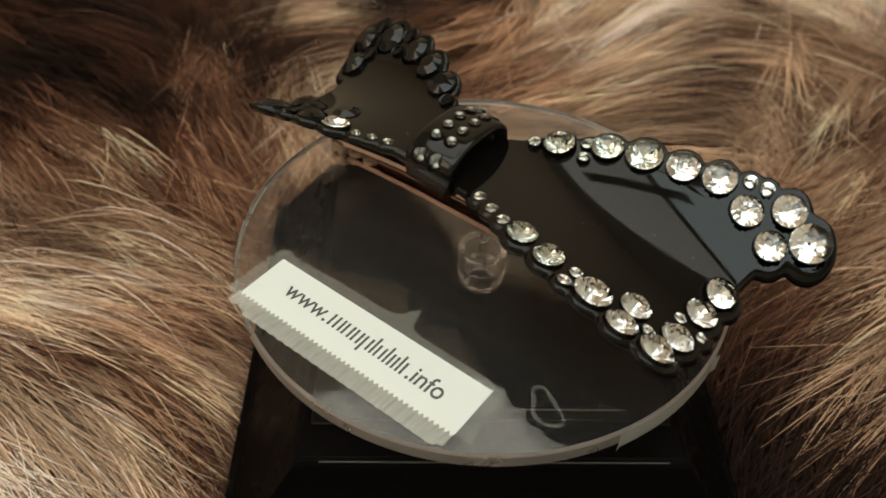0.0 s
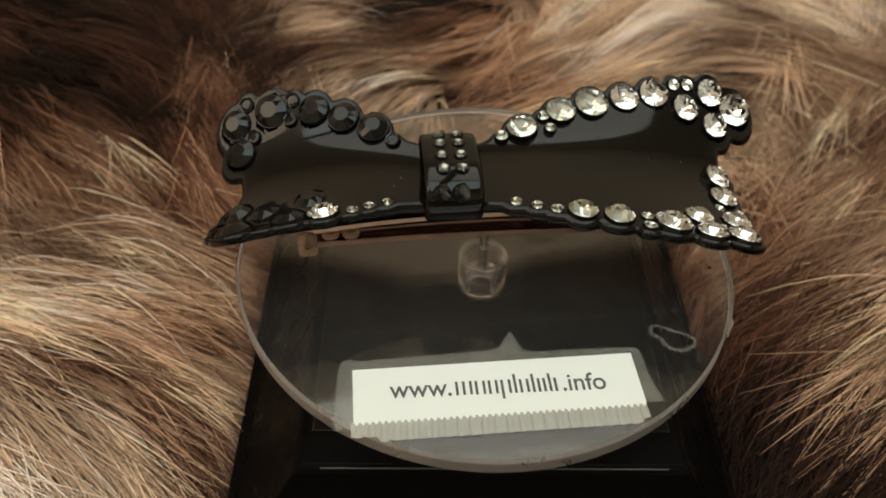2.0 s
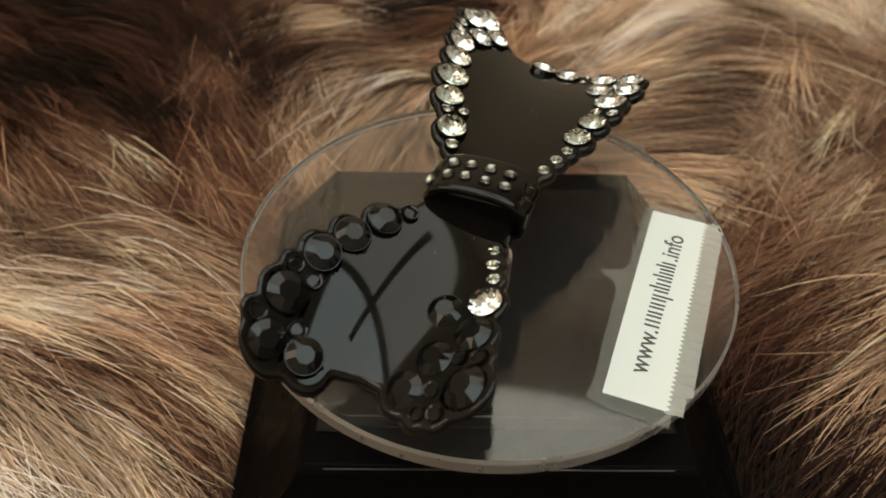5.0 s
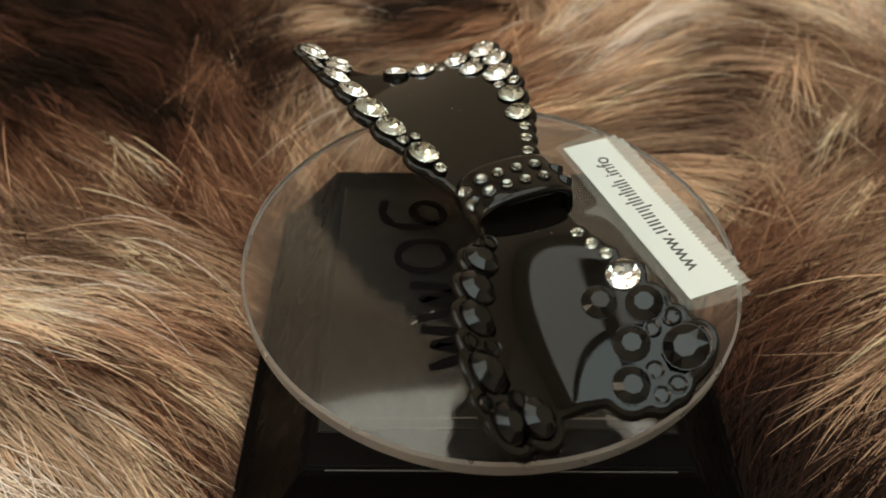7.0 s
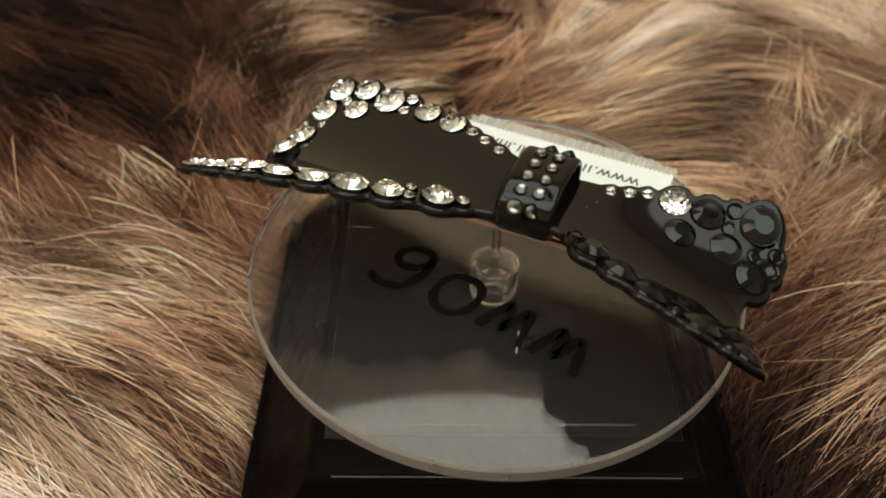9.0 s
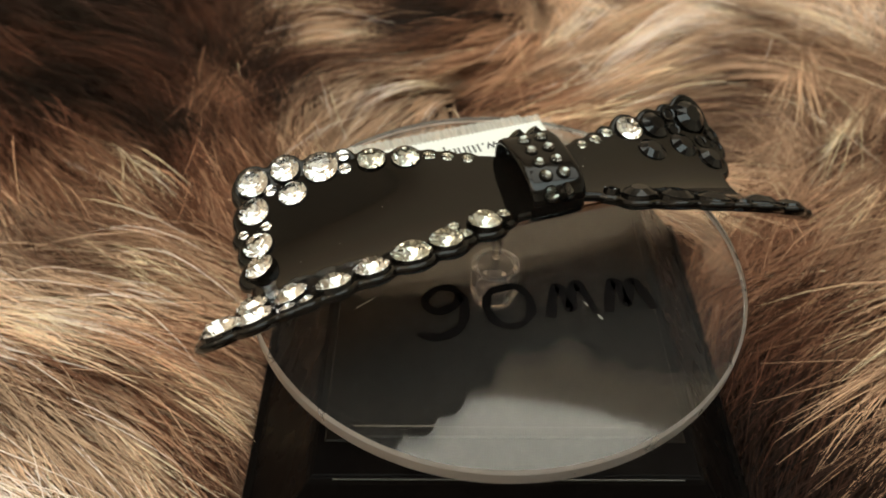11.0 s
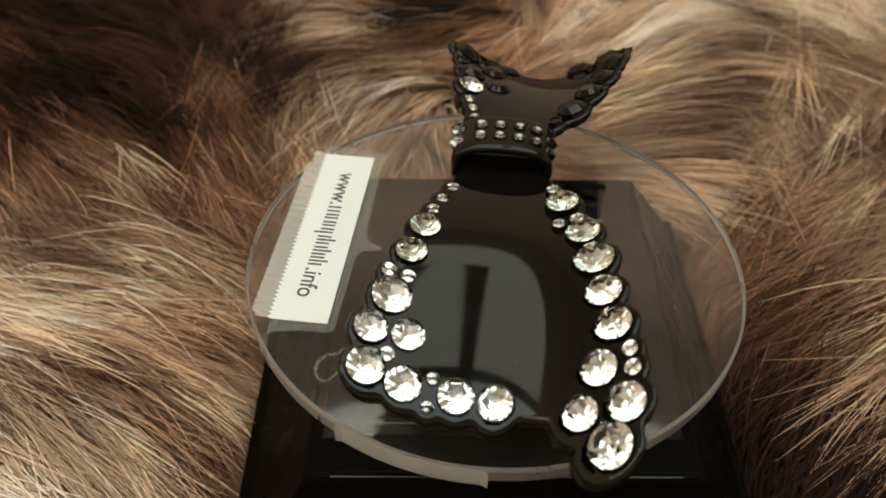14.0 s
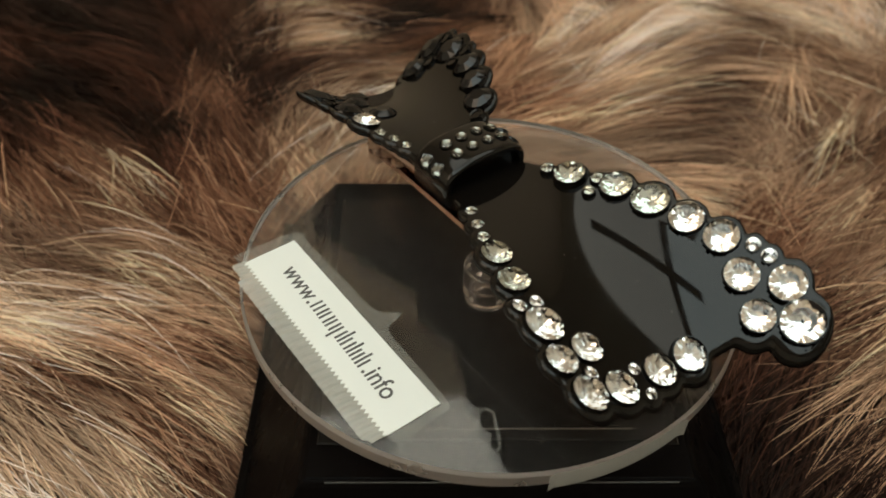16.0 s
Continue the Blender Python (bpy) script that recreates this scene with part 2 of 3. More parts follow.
def display_disc():
    disc = tagged(new("display_disc"), "clear acrylic revolving disc with a white label, above the black base", "display disc")
    disc.location = (0, 0, LIFT)
    plate = lathe([(44.4, -3.2), (44.8, -2.8), (44.8, -0.5), (44.3, 0.0)], 180)
    plate.normal_update()
    for f in plate.faces:
        f.material_index = 1 if abs(f.normal.z) < 0.9 else 0
    ob = part("plate", plate, [M_ACRYLIC, M_RIM], disc)
    ob.visible_shadow = False
    def spindle_body():
        bm = lathe([(2.2, -8.4), (2.2, -11.1), (3.6, -11.7), (4.3, -11.3), (4.55, -10.3), (4.55, -3.5), (4.2, -3.25), (3.5, -3.25), (3.2, -3.6), (3.2, -8.0), (2.2, -8.4)], 48, caps=False)
        bmesh.ops.remove_doubles(bm, verts=bm.verts, dist=1e-7)
        return bm

    def tube(z0, z1):
        bm = lathe([(0.4, z0), (0.8, z0), (0.8, z1), (0.7, z1 + 0.1), (0.4, z1), (0.4, z0)], 32, caps=False)
        bmesh.ops.remove_doubles(bm, verts=bm.verts, dist=1e-7)
        return bm

    part("spindle", spindle_body(), M_SPINDLE, disc, "clear plastic spindle").visible_shadow = False
    part("post", tube(0.05, 6.4), M_ACRYLIC, disc, "clear plastic post").visible_shadow = False
    # white label and its writing
    zig = [(-24.6 + 45.3 * k / 92, -36.95 if k % 2 else -36.25) for k in range(93)]
    label = part("label", ring_shape(zig + [(20.7, -26.5), (-24.6, -26.5)], 0.17, 0.32), M_PAPER, disc, "white paper label with a web address and zigzag edge")
    y0, size = -33.1, 4.25

    def text(words, x):
        cu = bpy.data.curves.new("lettering", "FONT")
        cu.body, cu.size, cu.extrude = words, size * MM, 0.02 * MM
        cu.materials.append(M_INK)
        cu.offset = 0.03 * MM
        ob = new("lettering", cu)
        ob.parent = label
        ob.matrix_basis = pose(x * MM, (y0 + 0.75 - 0.026 * (x + 19)) * MM, 0.36 * MM, 0, 0, -1.5) @ Matrix.Diagonal((0.97, 1.1, 1, 1))
        return ob

    text("www.", -18.9)
    text(".info", 8.1)
    x = -8.6
    for wide, tall, low in ((2.6, 2.35, 0), (1.6, 2.35, 0), (1.5, 2.35, 0), (1.6, 2.35, -0.9), (0.4, 3.3, 0), (1.5, 2.35, 0), (0.4, 3.2, 0), (1.3, 2.35, 0), (0.4, 3.2, 0), (0.4, 2.35, 0)):
        for k, off in enumerate((0, wide / 2 - 0.2, wide - 0.4) if wide > 2 else (0, wide - 0.4) if wide > 1 else (0,)):
            part("letter_bar", slab(x + off, x + off + 0.42, y0 + 0.75 - 0.026 * (x + 19) + 1.1 * (low if k == 0 else 0), y0 + 0.75 - 0.026 * (x + 19) + 1.08 * tall, 0.32, 0.37), M_INK, label)
        x += wide + 0.48
    # film over the label, with a wavy border of trapped air
    border = [(-27.5, -37.4), (-26.6, -25.2), (-22.5, -24.7), (-14, -24.4), (-9, -24.2), (-4.1, -24.2), (-0.8, -23.6), (0.7, -21.6), (1.7, -20.5), (2.3, -21.6),
              (3.0, -24.0), (5, -24.9), (9, -24.9), (14.6, -25.0), (19, -25.1), (21.8, -25.4), (22.5, -27), (22.6, -31), (23.6, -35.4), (25.5, -36.0)]
    path = smooth_path(border, 4)
    part("film", ring_shape([(p.x, p.y) for p in path], 0.07, 0.14), M_FILM, disc, "clear sticky film with trapped air").visible_shadow = False
    tape = bmesh.new()
    n, rows = 96, []
    for i in range(n + 1):
        a = -25.0 + 45.6 * i / n
        up = 0.44 if i % 4 < 2 else 0.18
        ends = -39.9 if -21 < a < 19.6 else -39.0
        rows.append([tape.verts.new((a * MM, y * MM, z * MM)) for y, z in ((ends, up), (-38.4, up * 1.3), (-36.1, 0.10 + up * 0.2))])
    for a, b in zip(rows, rows[1:]):
        for k in (0, 1):
            tape.faces.new((a[k], b[k], b[k + 1], a[k + 1]))
    part("tape", tape, M_TAPE, disc, "translucent ribbed tape with a serrated edge").visible_shadow = False
    edge = ribbon([(-37.5, -18.9), (-10, -18.5), (20, -18.2), (39.5, -17.6)], 0.10, 0.05, 0.09)
    part("film_edge", edge, M_BUBBLE, disc)
    blot = [Vector(p) for p in ((27.1, -25.2), (26.5, -23.7), (25.4, -22.7), (25.6, -21.3), (26.9, -21.0), (28.7, -22.0), (30.8, -23.1), (32.1, -24.2), (31.8, -25.5), (30.0, -26.4), (28.2, -26.2), (27.1, -25.2))]
    part("bubble_edge", ribbon(smooth_path(blot, 6), 0.75, 0.05, 0.10), M_BUBBLE, disc, "pale outline of a trapped bubble")
    # hand-written size, upside down to the label
    cx, cy, lean = -1.5, 12.6, math.radians(180 - 11)

    def pen(keys, width=1.9):
        pts = []
        for u, v in keys:
            pts.append((cx + u * math.cos(lean) - v * math.sin(lean), cy + u * math.sin(lean) + v * math.cos(lean)))
        part("marker_stroke", ribbon(smooth_path(pts, 8), width, 0.05, 0.10), M_MARKER, disc)

    pen([(-11.6, 3.2), (-13.5, 5.2), (-16.5, 4.8), (-18.2, 2.2), (-16.6, 0.0), (-13.6, 0.6), (-11.8, 3.0), (-11.6, 0.0), (-13.0, -4.2), (-16.8, -5.8), (-20.0, -4.6)])
    pen([(-3.4, 4.2), (-6.6, 3.2), (-7.8, -0.6), (-6.2, -4.2), (-2.8, -4.8), (-0.4, -2.2), (-0.2, 1.6), (-1.8, 4.0), (-3.6, 4.2)])
    for x0 in (3.2, 13.4):
        pen([(x0 - 0.6, -4.0), (x0 + 1.6, 2.6), (x0 + 2.6, 2.6), (x0 + 3.2, -2.4), (x0 + 5.0, 2.4), (x0 + 6.2, 2.4), (x0 + 7.6, -4.2)], 2.1)
    part("scratch", ribbon([(-10.4, 15.4), (-10.9, 17.4), (-11.7, 20.0)], 0.16, 0.02, 0.04), M_DUST, disc)
    part("scratch", ribbon([(24.0, 3.0), (27.5, 4.4)], 0.12, 0.02, 0.04), M_DUST, disc)
    rim = bmesh.new()
    arc = [radians(-28 + 31 * k / 24) for k in range(25)]
    last = None
    for k, a in enumerate(arc):
        r = 44.95 + (0.5 if k in (0, 24) else 0.0)
        pair = [rim.verts.new((r * math.cos(a) * MM, r * math.sin(a) * MM, z * MM)) for z in (-3.9, 0.1)]
        if last:
            rim.faces.new((last[0], pair[0], pair[1], last[1]))
        last = pair
    part("rim_tape", rim, M_TAPE, disc, "clear tape wrapped on the rim").visible_shadow = False
    specks = bmesh.new()
    for _ in range(34):
        a, r = random.uniform(0, 6.28), 43 * math.sqrt(random.random())
        bmesh.ops.create_icosphere(specks, subdivisions=1, radius=random.uniform(0.03, 0.10) * MM, matrix=Matrix.Translation((r * math.cos(a) * MM, r * math.sin(a) * MM, 0.03 * MM)))
    tagged(part("dust", specks, M_DUST, disc), kind="stuff")
    part("dot", lathe([(0.35, 0.03), (0.35, 0.06)], 12), M_MARKER, disc).location = (40.2 * MM, -8.2 * MM, 0)
    return disc


disc = display_disc()


# ---------------------------------------------------------------- bow hair clip
def height_right(x, y):
    return 18.106 + 0.0876 * x - 0.005226 * x * x + 0.0624 * y + 0.005264 * y * y + 0.000998 * x * y + 0.000255 * x * y * y


def sag_right(x, y):
    """The plate between its borders lies flatter than they do."""
    return -0.08 * y * np.maximum(1 - (y / 14.0) ** 2, 0)


def height_left(x, y):
    return 16.94 - 0.1328 * x - 0.005957 * x * x + 0.2147 * y + 0.010175 * y * y + 0.0099 * x * y - 0.00034 * x * y * y


def sag_left(x, y):
    return -0.09 * (y - 5) * np.maximum(1 - ((y - 5) / 12.5) ** 2, 0)


# rhinestones: x, y, diameter in mm, along each border of the wings
RIGHT_BACK = [(3.2, 8.8, 2.2, "s"), (7.0, 10.2, 5.3, "s"), (12.1, 9.8, 1.9, "s"), (11.2, 12.5, 2.2, "s"), (14.5, 13.3, 5.3, "s"), (20.5, 14.8, 6.1, "s"),
              (26.9, 16.0, 5.4, "c"), (32.8, 17.2, 5.4, "c"), (37.1, 19.3, 2.2, "c"), (39.9, 19.6, 2.3, "c"), (38.9, 15.4, 5.2, "c")]
RIGHT_TIP = [(44.4, 18.7, 5.4, "c"), (44.5, 13.3, 5.0, "c"), (49.3, 16.9, 6.4, "c"), (42.1, 2.3, 5.0, "c"), (41.4, -3.0, 5.1, "c"), (39.3, -6.5, 2.0, "c"),
             (43.2, -6.8, 1.9, "c"), (40.8, -10.3, 5.3, "c"), (39.8, -15.6, 5.5, "c"), (37.2, -13.1, 2.1, "c")]
RIGHT_FRONT = [(34.0, -15.8, 5.0, "c"), (33.8, -10.6, 4.9, "c"), (28.1, -13.7, 6.1, "c"), (23.8, -14.9, 2.3, "c"), (24.2, -12.0, 2.2, "c"), (19.4, -12.2, 4.9, "s"),
               (13.7, -10.8, 4.9, "s"), (9.6, -10.1, 2.3, "s"), (6.6, -8.9, 2.2, "s"), (3.4, -7.6, 2.2, "s")]
LEFT_BACK = [(-16.0, 8.8, 2.4, "b"), (-19.3, 11.6, 5.3, "b"), (-24.6, 14.6, 5.4, "b"), (-29.8, 17.0, 5.4, "b"), (-33.5, 19.6, 2.4, "b"), (-34.0, 16.7, 2.4, "b"),
             (-37.6, 18.9, 6.1, "b"), (-42.0, 21.3, 2.5, "b"), (-44.3, 18.9, 5.5, "b"), (-40.9, 16.0, 2.5, "b"), (-43.4, 13.9, 5.4, "b")]
LEFT_FRONT = [(-17.6, -5.6, 2.2, "s"), (-20.6, -6.3, 2.2, "s"), (-23.4, -7.3, 2.1, "s"), (-28.1, -7.4, 5.1, "c"), (-30.4, -2.3, 5.3, "b"), (-33.7, -7.6, 5.5, "b"),
              (-37.5, -9.8, 2.5, "b"), (-37.4, -6.9, 2.3, "b"), (-37.9, -3.4, 5.4, "b"), (-42.2, -9.2, 6.4, "b"), (-42.4, -4.7, 2.4, "b"), (-42.8, -0.9, 5.4, "b"),
              (-45.6, -3.9, 2.4, "b"), (-45.6, -6.4, 2.4, "b")]
RIGHT_EDGE = [(-5, 6.0)] + [g[:2] for g in RIGHT_BACK if g[:2] not in ((12.1, 9.8), (11.2, 12.5), (38.9, 15.4))] + [(44.4, 18.7), (49.3, 16.9), (44.8, 13.3), (43.3, 9.5), (42.6, 6.0),
              (42.1, 2.3), (41.4, -3.0), (40.8, -10.3), (39.8, -15.6), (34.0, -15.8), (28.1, -13.7), (19.4, -12.2), (13.7, -10.8), (9.6, -10.1), (3.4, -7.6), (-5, -5.6)]
LEFT_EDGE = [(-9, 6.0), (-16.0, 8.8), (-19.3, 11.6), (-24.6, 14.6), (-29.8, 17.0), (-37.6, 18.9), (-42.0, 21.0), (-44.3, 18.9), (-43.4, 13.9), (-42.0, 10.0), (-41.6, 6.0), (-42.8, -0.9),
             (-45.6, -3.9), (-45.6, -6.4), (-42.2, -9.2), (-33.7, -7.6), (-28.1, -7.4), (-23.4, -7.3), (-17.6, -5.6), (-9, -5.6)]


def edge_distance(px, py, poly, stones, grow):
    """Signed distance (mm) to the scalloped outline: the polygon and a cup round every stone."""
    inside = np.zeros(px.shape, bool)
    d = np.full(px.shape, 1e9)
    n = len(poly)
    for i in range(n):
        (ax, ay), (bx, by) = poly[i], poly[(i + 1) % n]
        ex, ey = bx - ax, by - ay
        u = np.clip(((px - ax) * ex + (py - ay) * ey) / (ex * ex + ey * ey), 0, 1)
        d = np.minimum(d, np.hypot(px - ax - u * ex, py - ay - u * ey))
        if ay != by:
            cross = ((ay > py) != (by > py)) & (px < ex * (py - ay) / ey + ax)
            inside ^= cross
    d = np.where(inside, -d, d) - 1.3
    for x, y, dia, _ in stones:
        e = np.hypot(px - x, py - y) - dia / 2 - grow
        h = np.clip(0.5 + 0.5 * (e - d) / 0.7, 0, 1)
        d = e * (1 - h) + d * h - 0.7 * h * (1 - h)
    return d


def wing_plate(poly, stones, height, sag, sunk, thick=2.0, step=0.33):
    """A curved plate with a scalloped, rounded border."""
    xs = [p[0] for p in poly]
    ys = [p[1] for p in poly]
    gx = np.arange(min(xs) - 5, max(xs) + 5, step)
    gy = np.arange(min(ys) - 5, max(ys) + 5, step)
    X, Y = np.meshgrid(gx, gy, indexing="ij")

    def sd(x, y):
        return edge_distance(x, y, poly, stones, 1.15)

    mid = sd(X[:-1, :-1] + step / 2, Y[:-1, :-1] + step / 2) < 0
    D = sd(X, Y)
    used = np.zeros(X.shape, int)
    for a in (0, 1):
        for b in (0, 1):
            used[a:a + mid.shape[0], b:b + mid.shape[1]] += mid
    rim = (used > 0) & (used < 4)
    for _ in range(3):
        h = 0.02
        x, y = X[rim], Y[rim]
        d = sd(x, y)
        nx, ny = (sd(x + h, y) - d) / h, (sd(x, y + h) - d) / h
        ln = np.maximum(np.hypot(nx, ny), 0.3)
        X[rim], Y[rim] = x - np.clip(d, -0.3, 0.3) * nx / ln, y - np.clip(d, -0.3, 0.3) * ny / ln
    D = np.minimum(sd(X, Y), 0)
    R = 0.8
    bulge = np.where(D > -R, np.sqrt(np.maximum(1 - (1 + D / R) ** 2, 0)) * R - R, 0)
    H = height(X, Y) - sunk + sag(X, Y)
    top, low = H + bulge, H - thick - bulge * 0.8
    keep = used > 0
    num = -np.ones(X.shape, int)
    num[keep] = np.arange(keep.sum())
    nv = int(keep.sum())
    co = np.concatenate([np.stack([X[keep], Y[keep], top[keep]], 1), np.stack([X[keep], Y[keep], low[keep]], 1)]) * MM
    I, J = np.nonzero(mid)
    q = np.stack([num[I, J], num[I + 1, J], num[I + 1, J + 1], num[I, J + 1]], 1)
    # every stone sits in a hole of its own
    mx, my = X[I, J] + step / 2, Y[I, J] + step / 2
    free = np.ones(len(I), bool)
    for x, y, dia, _ in stones:
        free &= np.hypot(mx - x, my - y) > dia / 2 - 0.15
    faces = [q[free], q[:, ::-1] + nv]
    pad = np.pad(mid, 1)
    walls = []
    for di, dj, (a, b) in ((-1, 0, ((0, 1), (0, 0))), (1, 0, ((1, 0), (1, 1))), (0, -1, ((0, 0), (1, 0))), (0, 1, ((1, 1), (0, 1)))):
        e = mid & ~pad[1 + di:1 + di + mid.shape[0], 1 + dj:1 + dj + mid.shape[1]]
        i, j = np.nonzero(e)
        p, r = num[i + a[0], j + a[1]], num[i + b[0], j + b[1]]
        walls.append(np.stack([r, p, p + nv, r + nv], 1))
    me = bpy.data.meshes.new("wing")
    me.from_pydata(co.tolist(), [], np.concatenate(faces + walls).tolist())
    me.update()
    for p in me.polygons:
        p.use_smooth = True
    me.materials.append(M_LACQUER)
    return me


GEMS = {}


def gem_mesh(dia, kind):
    """A round-cut stone: table, crown and, where it is clear, a foiled back in a black cup."""
    key = (round(dia, 1), kind, random.randrange(5))
    if key in GEMS:
        return GEMS[key]
    r = dia / 2
    bm = bmesh.new()
    n = 8
    crown = (0.32 if dia > 2.7 else 0.15) * r if kind != "b" else (0.30 if dia > 2.7 else 0.06) * r
    tr = 0.58 * r if kind != "b" else 0.52 * r

    def ring(k, rad, z, off=0.0):
        return [bm.verts.new((rad * math.cos(2 * math.pi * (i + off) / k) * MM, rad * math.sin(2 * math.pi * (i + off) / k) * MM, z * MM)) for i in range(k)]

    G = ring(2 * n, r, 0.0)
    B = ring(2 * n, r, -0.05 * r)
    face = []
    if kind == "b":
        T = ring(n, tr, crown)
        face.append(bm.faces.new(T))
        for i in range(n):
            face.append(bm.faces.new((T[i], G[2 * i], G[2 * i + 1])))
            face.append(bm.faces.new((T[i], G[2 * i + 1], T[(i + 1) % n])))
            face.append(bm.faces.new((T[(i + 1) % n], G[2 * i + 1], G[(2 * i + 2) % 16])))
        bm.faces.new(B[::-1])
    else:
        # glass crown and table over a foiled pavilion
        T = ring(n, tr, crown)
        for v in T:
            v.co.xy *= random.uniform(0.96, 1.04)
        face.append(bm.faces.new(T))
        for i in range(n):
            face.append(bm.faces.new((T[i], G[2 * i], G[2 * i + 1])))
            face.append(bm.faces.new((T[i], G[2 * i + 1], T[(i + 1) % n])))
            face.append(bm.faces.new((T[(i + 1) % n], G[2 * i + 1], G[(2 * i + 2) % 16])))
        deep = 0.26 * r if kind == "k" else 0.70 * r if dia < 2.7 else min(0.80 * r, 2.45)
        Q = ring(n, 0.34 * r, -0.70 * deep, 0.5)
        for v in Q:
            v.co.xy *= random.uniform(0.94, 1.06)
            v.co.z += random.uniform(-0.025, 0.025) * r * MM
        C = bm.verts.new((0, 0, -deep * MM))
        for i in range(n):
            k = (i + 1) % n
            for f in ((B[2 * i], B[2 * i + 1], Q[i]), (B[2 * i + 1], B[(2 * i + 2) % 16], Q[i]), (B[(2 * i + 2) % 16], Q[k], Q[i]), (Q[i], Q[k], C)):
                face.append(bm.faces.new(f))
                face[-1].material_index = 1
    for i in range(16):
        face.append(bm.faces.new((G[i], B[i], B[(i + 1) % 16], G[(i + 1) % 16])))
    small_jet = kind == "b" and dia < 2.7
    U = ring(16, r + (0.12 if small_jet else 0.16), (0.22 if small_jet else -0.06) * r)
    L = ring(16, r + 0.36, -1.6 if kind != "b" else -0.9)
    I = ring(16, r * 0.82 if small_jet else r + 0.01, (0.12 if small_jet else -0.06) * r)
    for i in range(16):
        j = (i + 1) % 16
        for f in ((L[i], L[j], U[j], U[i]), (U[i], U[j], I[j], I[i])):
            bm.faces.new(f).material_index = 2
    me = bpy.data.meshes.new("rhinestone")
    bmesh.ops.recalc_face_normals(bm, faces=face)
    bm.to_mesh(me)
    bm.free()
    for one in {"c": (M_CRYSTAL, M_FOIL, M_LACQUER), "s": (M_SMOKY, M_FOIL_DIM, M_LACQUER), "k": (M_SMOKY, M_FOIL_DARK, M_LACQUER), "b": (M_BLACK_GEM, M_BLACK_GEM, M_LACQUER)}[kind]:
        me.materials.append(one)
    GEMS[key] = me
    return me


def set_stone(parent, x, y, dia, kind, height, lift=0.0):
    h = 0.05
    z = height(x, y)
    nrm = Vector((-(height(x + h, y) - z) / h, -(height(x, y + h) - z) / h, 1)).normalized()
    ob = new("rhinestone", gem_mesh(dia, kind))
    ob.parent = parent
    turn = nrm.to_track_quat("Z", "Y").to_matrix().to_4x4() @ Matrix.Rotation(random.uniform(0, 6.28), 4, "Z")
    wobble = Euler((random.uniform(-0.07, 0.07), random.uniform(-0.07, 0.07), 0)).to_matrix().to_4x4()
    ob.matrix_basis = Matrix.Translation(Vector((x, y, z + lift)) * MM) @ turn @ wobble
    tagged(ob, {"c": "clear faceted crystal in a black cup", "s": "smoky faceted crystal in a black cup", "b": "jet-black faceted glass stone"}[kind])
    return ob


def sleeve():
    """The knot: a hollow rounded band round the middle of the bow."""
    bm = bmesh.new()
    n = 64
    rows = []
    for x, grow in ((-11.6, -0.5), (-11.2, -0.1), (-10.6, 0.0), (-3.0, 0.0), (-2.4, -0.1), (-2.0, -0.5)):
        ring = []
        for i in range(n):
            a = 2 * math.pi * i / n
            c, s = math.cos(a), math.sin(a)
            y = (8.7 + grow) * abs(c) ** 0.55 * (1 if c > 0 else -1)
            z = 17.8 + (4.6 + grow) * abs(s) ** 0.6 * (1 if s > 0 else -1) - 0.012 * y * y * (1 if s > 0 else 0.3)
            ring.append(bm.verts.new((x * MM, y * MM, z * MM)))
        rows.append(ring)
    inner = []
    for x in (-2.2, -11.4):
        ring = []
        for i in range(n):
            a = 2 * math.pi * i / n
            c, s = math.cos(a), math.sin(a)
            y = 7.3 * abs(c) ** 0.55 * (1 if c > 0 else -1)
            z = 17.8 + 3.3 * abs(s) ** 0.6 * (1 if s > 0 else -1) - 0.012 * y * y * (1 if s > 0 else 0.3)
            ring.append(bm.verts.new((x * MM, y * MM, z * MM)))
        inner.append(ring)
    loop = rows + inner + [rows[0]]
    for a, b in zip(loop, loop[1:]):
        for i in range(n):
            bm.faces.new((a[i], a[(i + 1) % n], b[(i + 1) % n], b[i]))
    bmesh.ops.recalc_face_normals(bm, faces=bm.faces)
    return bm


def strip(keys, width, thick, y_mid):
    """A bent metal strip: keys (x, z) in mm."""
    path = smooth_path(keys, 10)
    bm = bmesh.new()
    rows = []
    for i, p in enumerate(path):
        d = (path[min(i + 1, len(path) - 1)] - path[max(i - 1, 0)]).normalized()
        n = Vector((-d.y, d.x)) * thick / 2
        w = width / 2
        rows.append([bm.verts.new((q.x * MM, (y_mid + s) * MM, q.y * MM)) for q, s in ((p - n, -w), (p - n, w), (p + n, w * 0.9), (p + n, -w * 0.9))])
    for a, b in zip(rows, rows[1:]):
        for i in range(4):
            bm.faces.new((a[i], b[i], b[(i + 1) % 4], a[(i + 1) % 4]))
    bm.faces.new(rows[0])
    bm.faces.new(rows[-1][::-1])
    bmesh.ops.recalc_face_normals(bm, faces=bm.faces)
    return bm


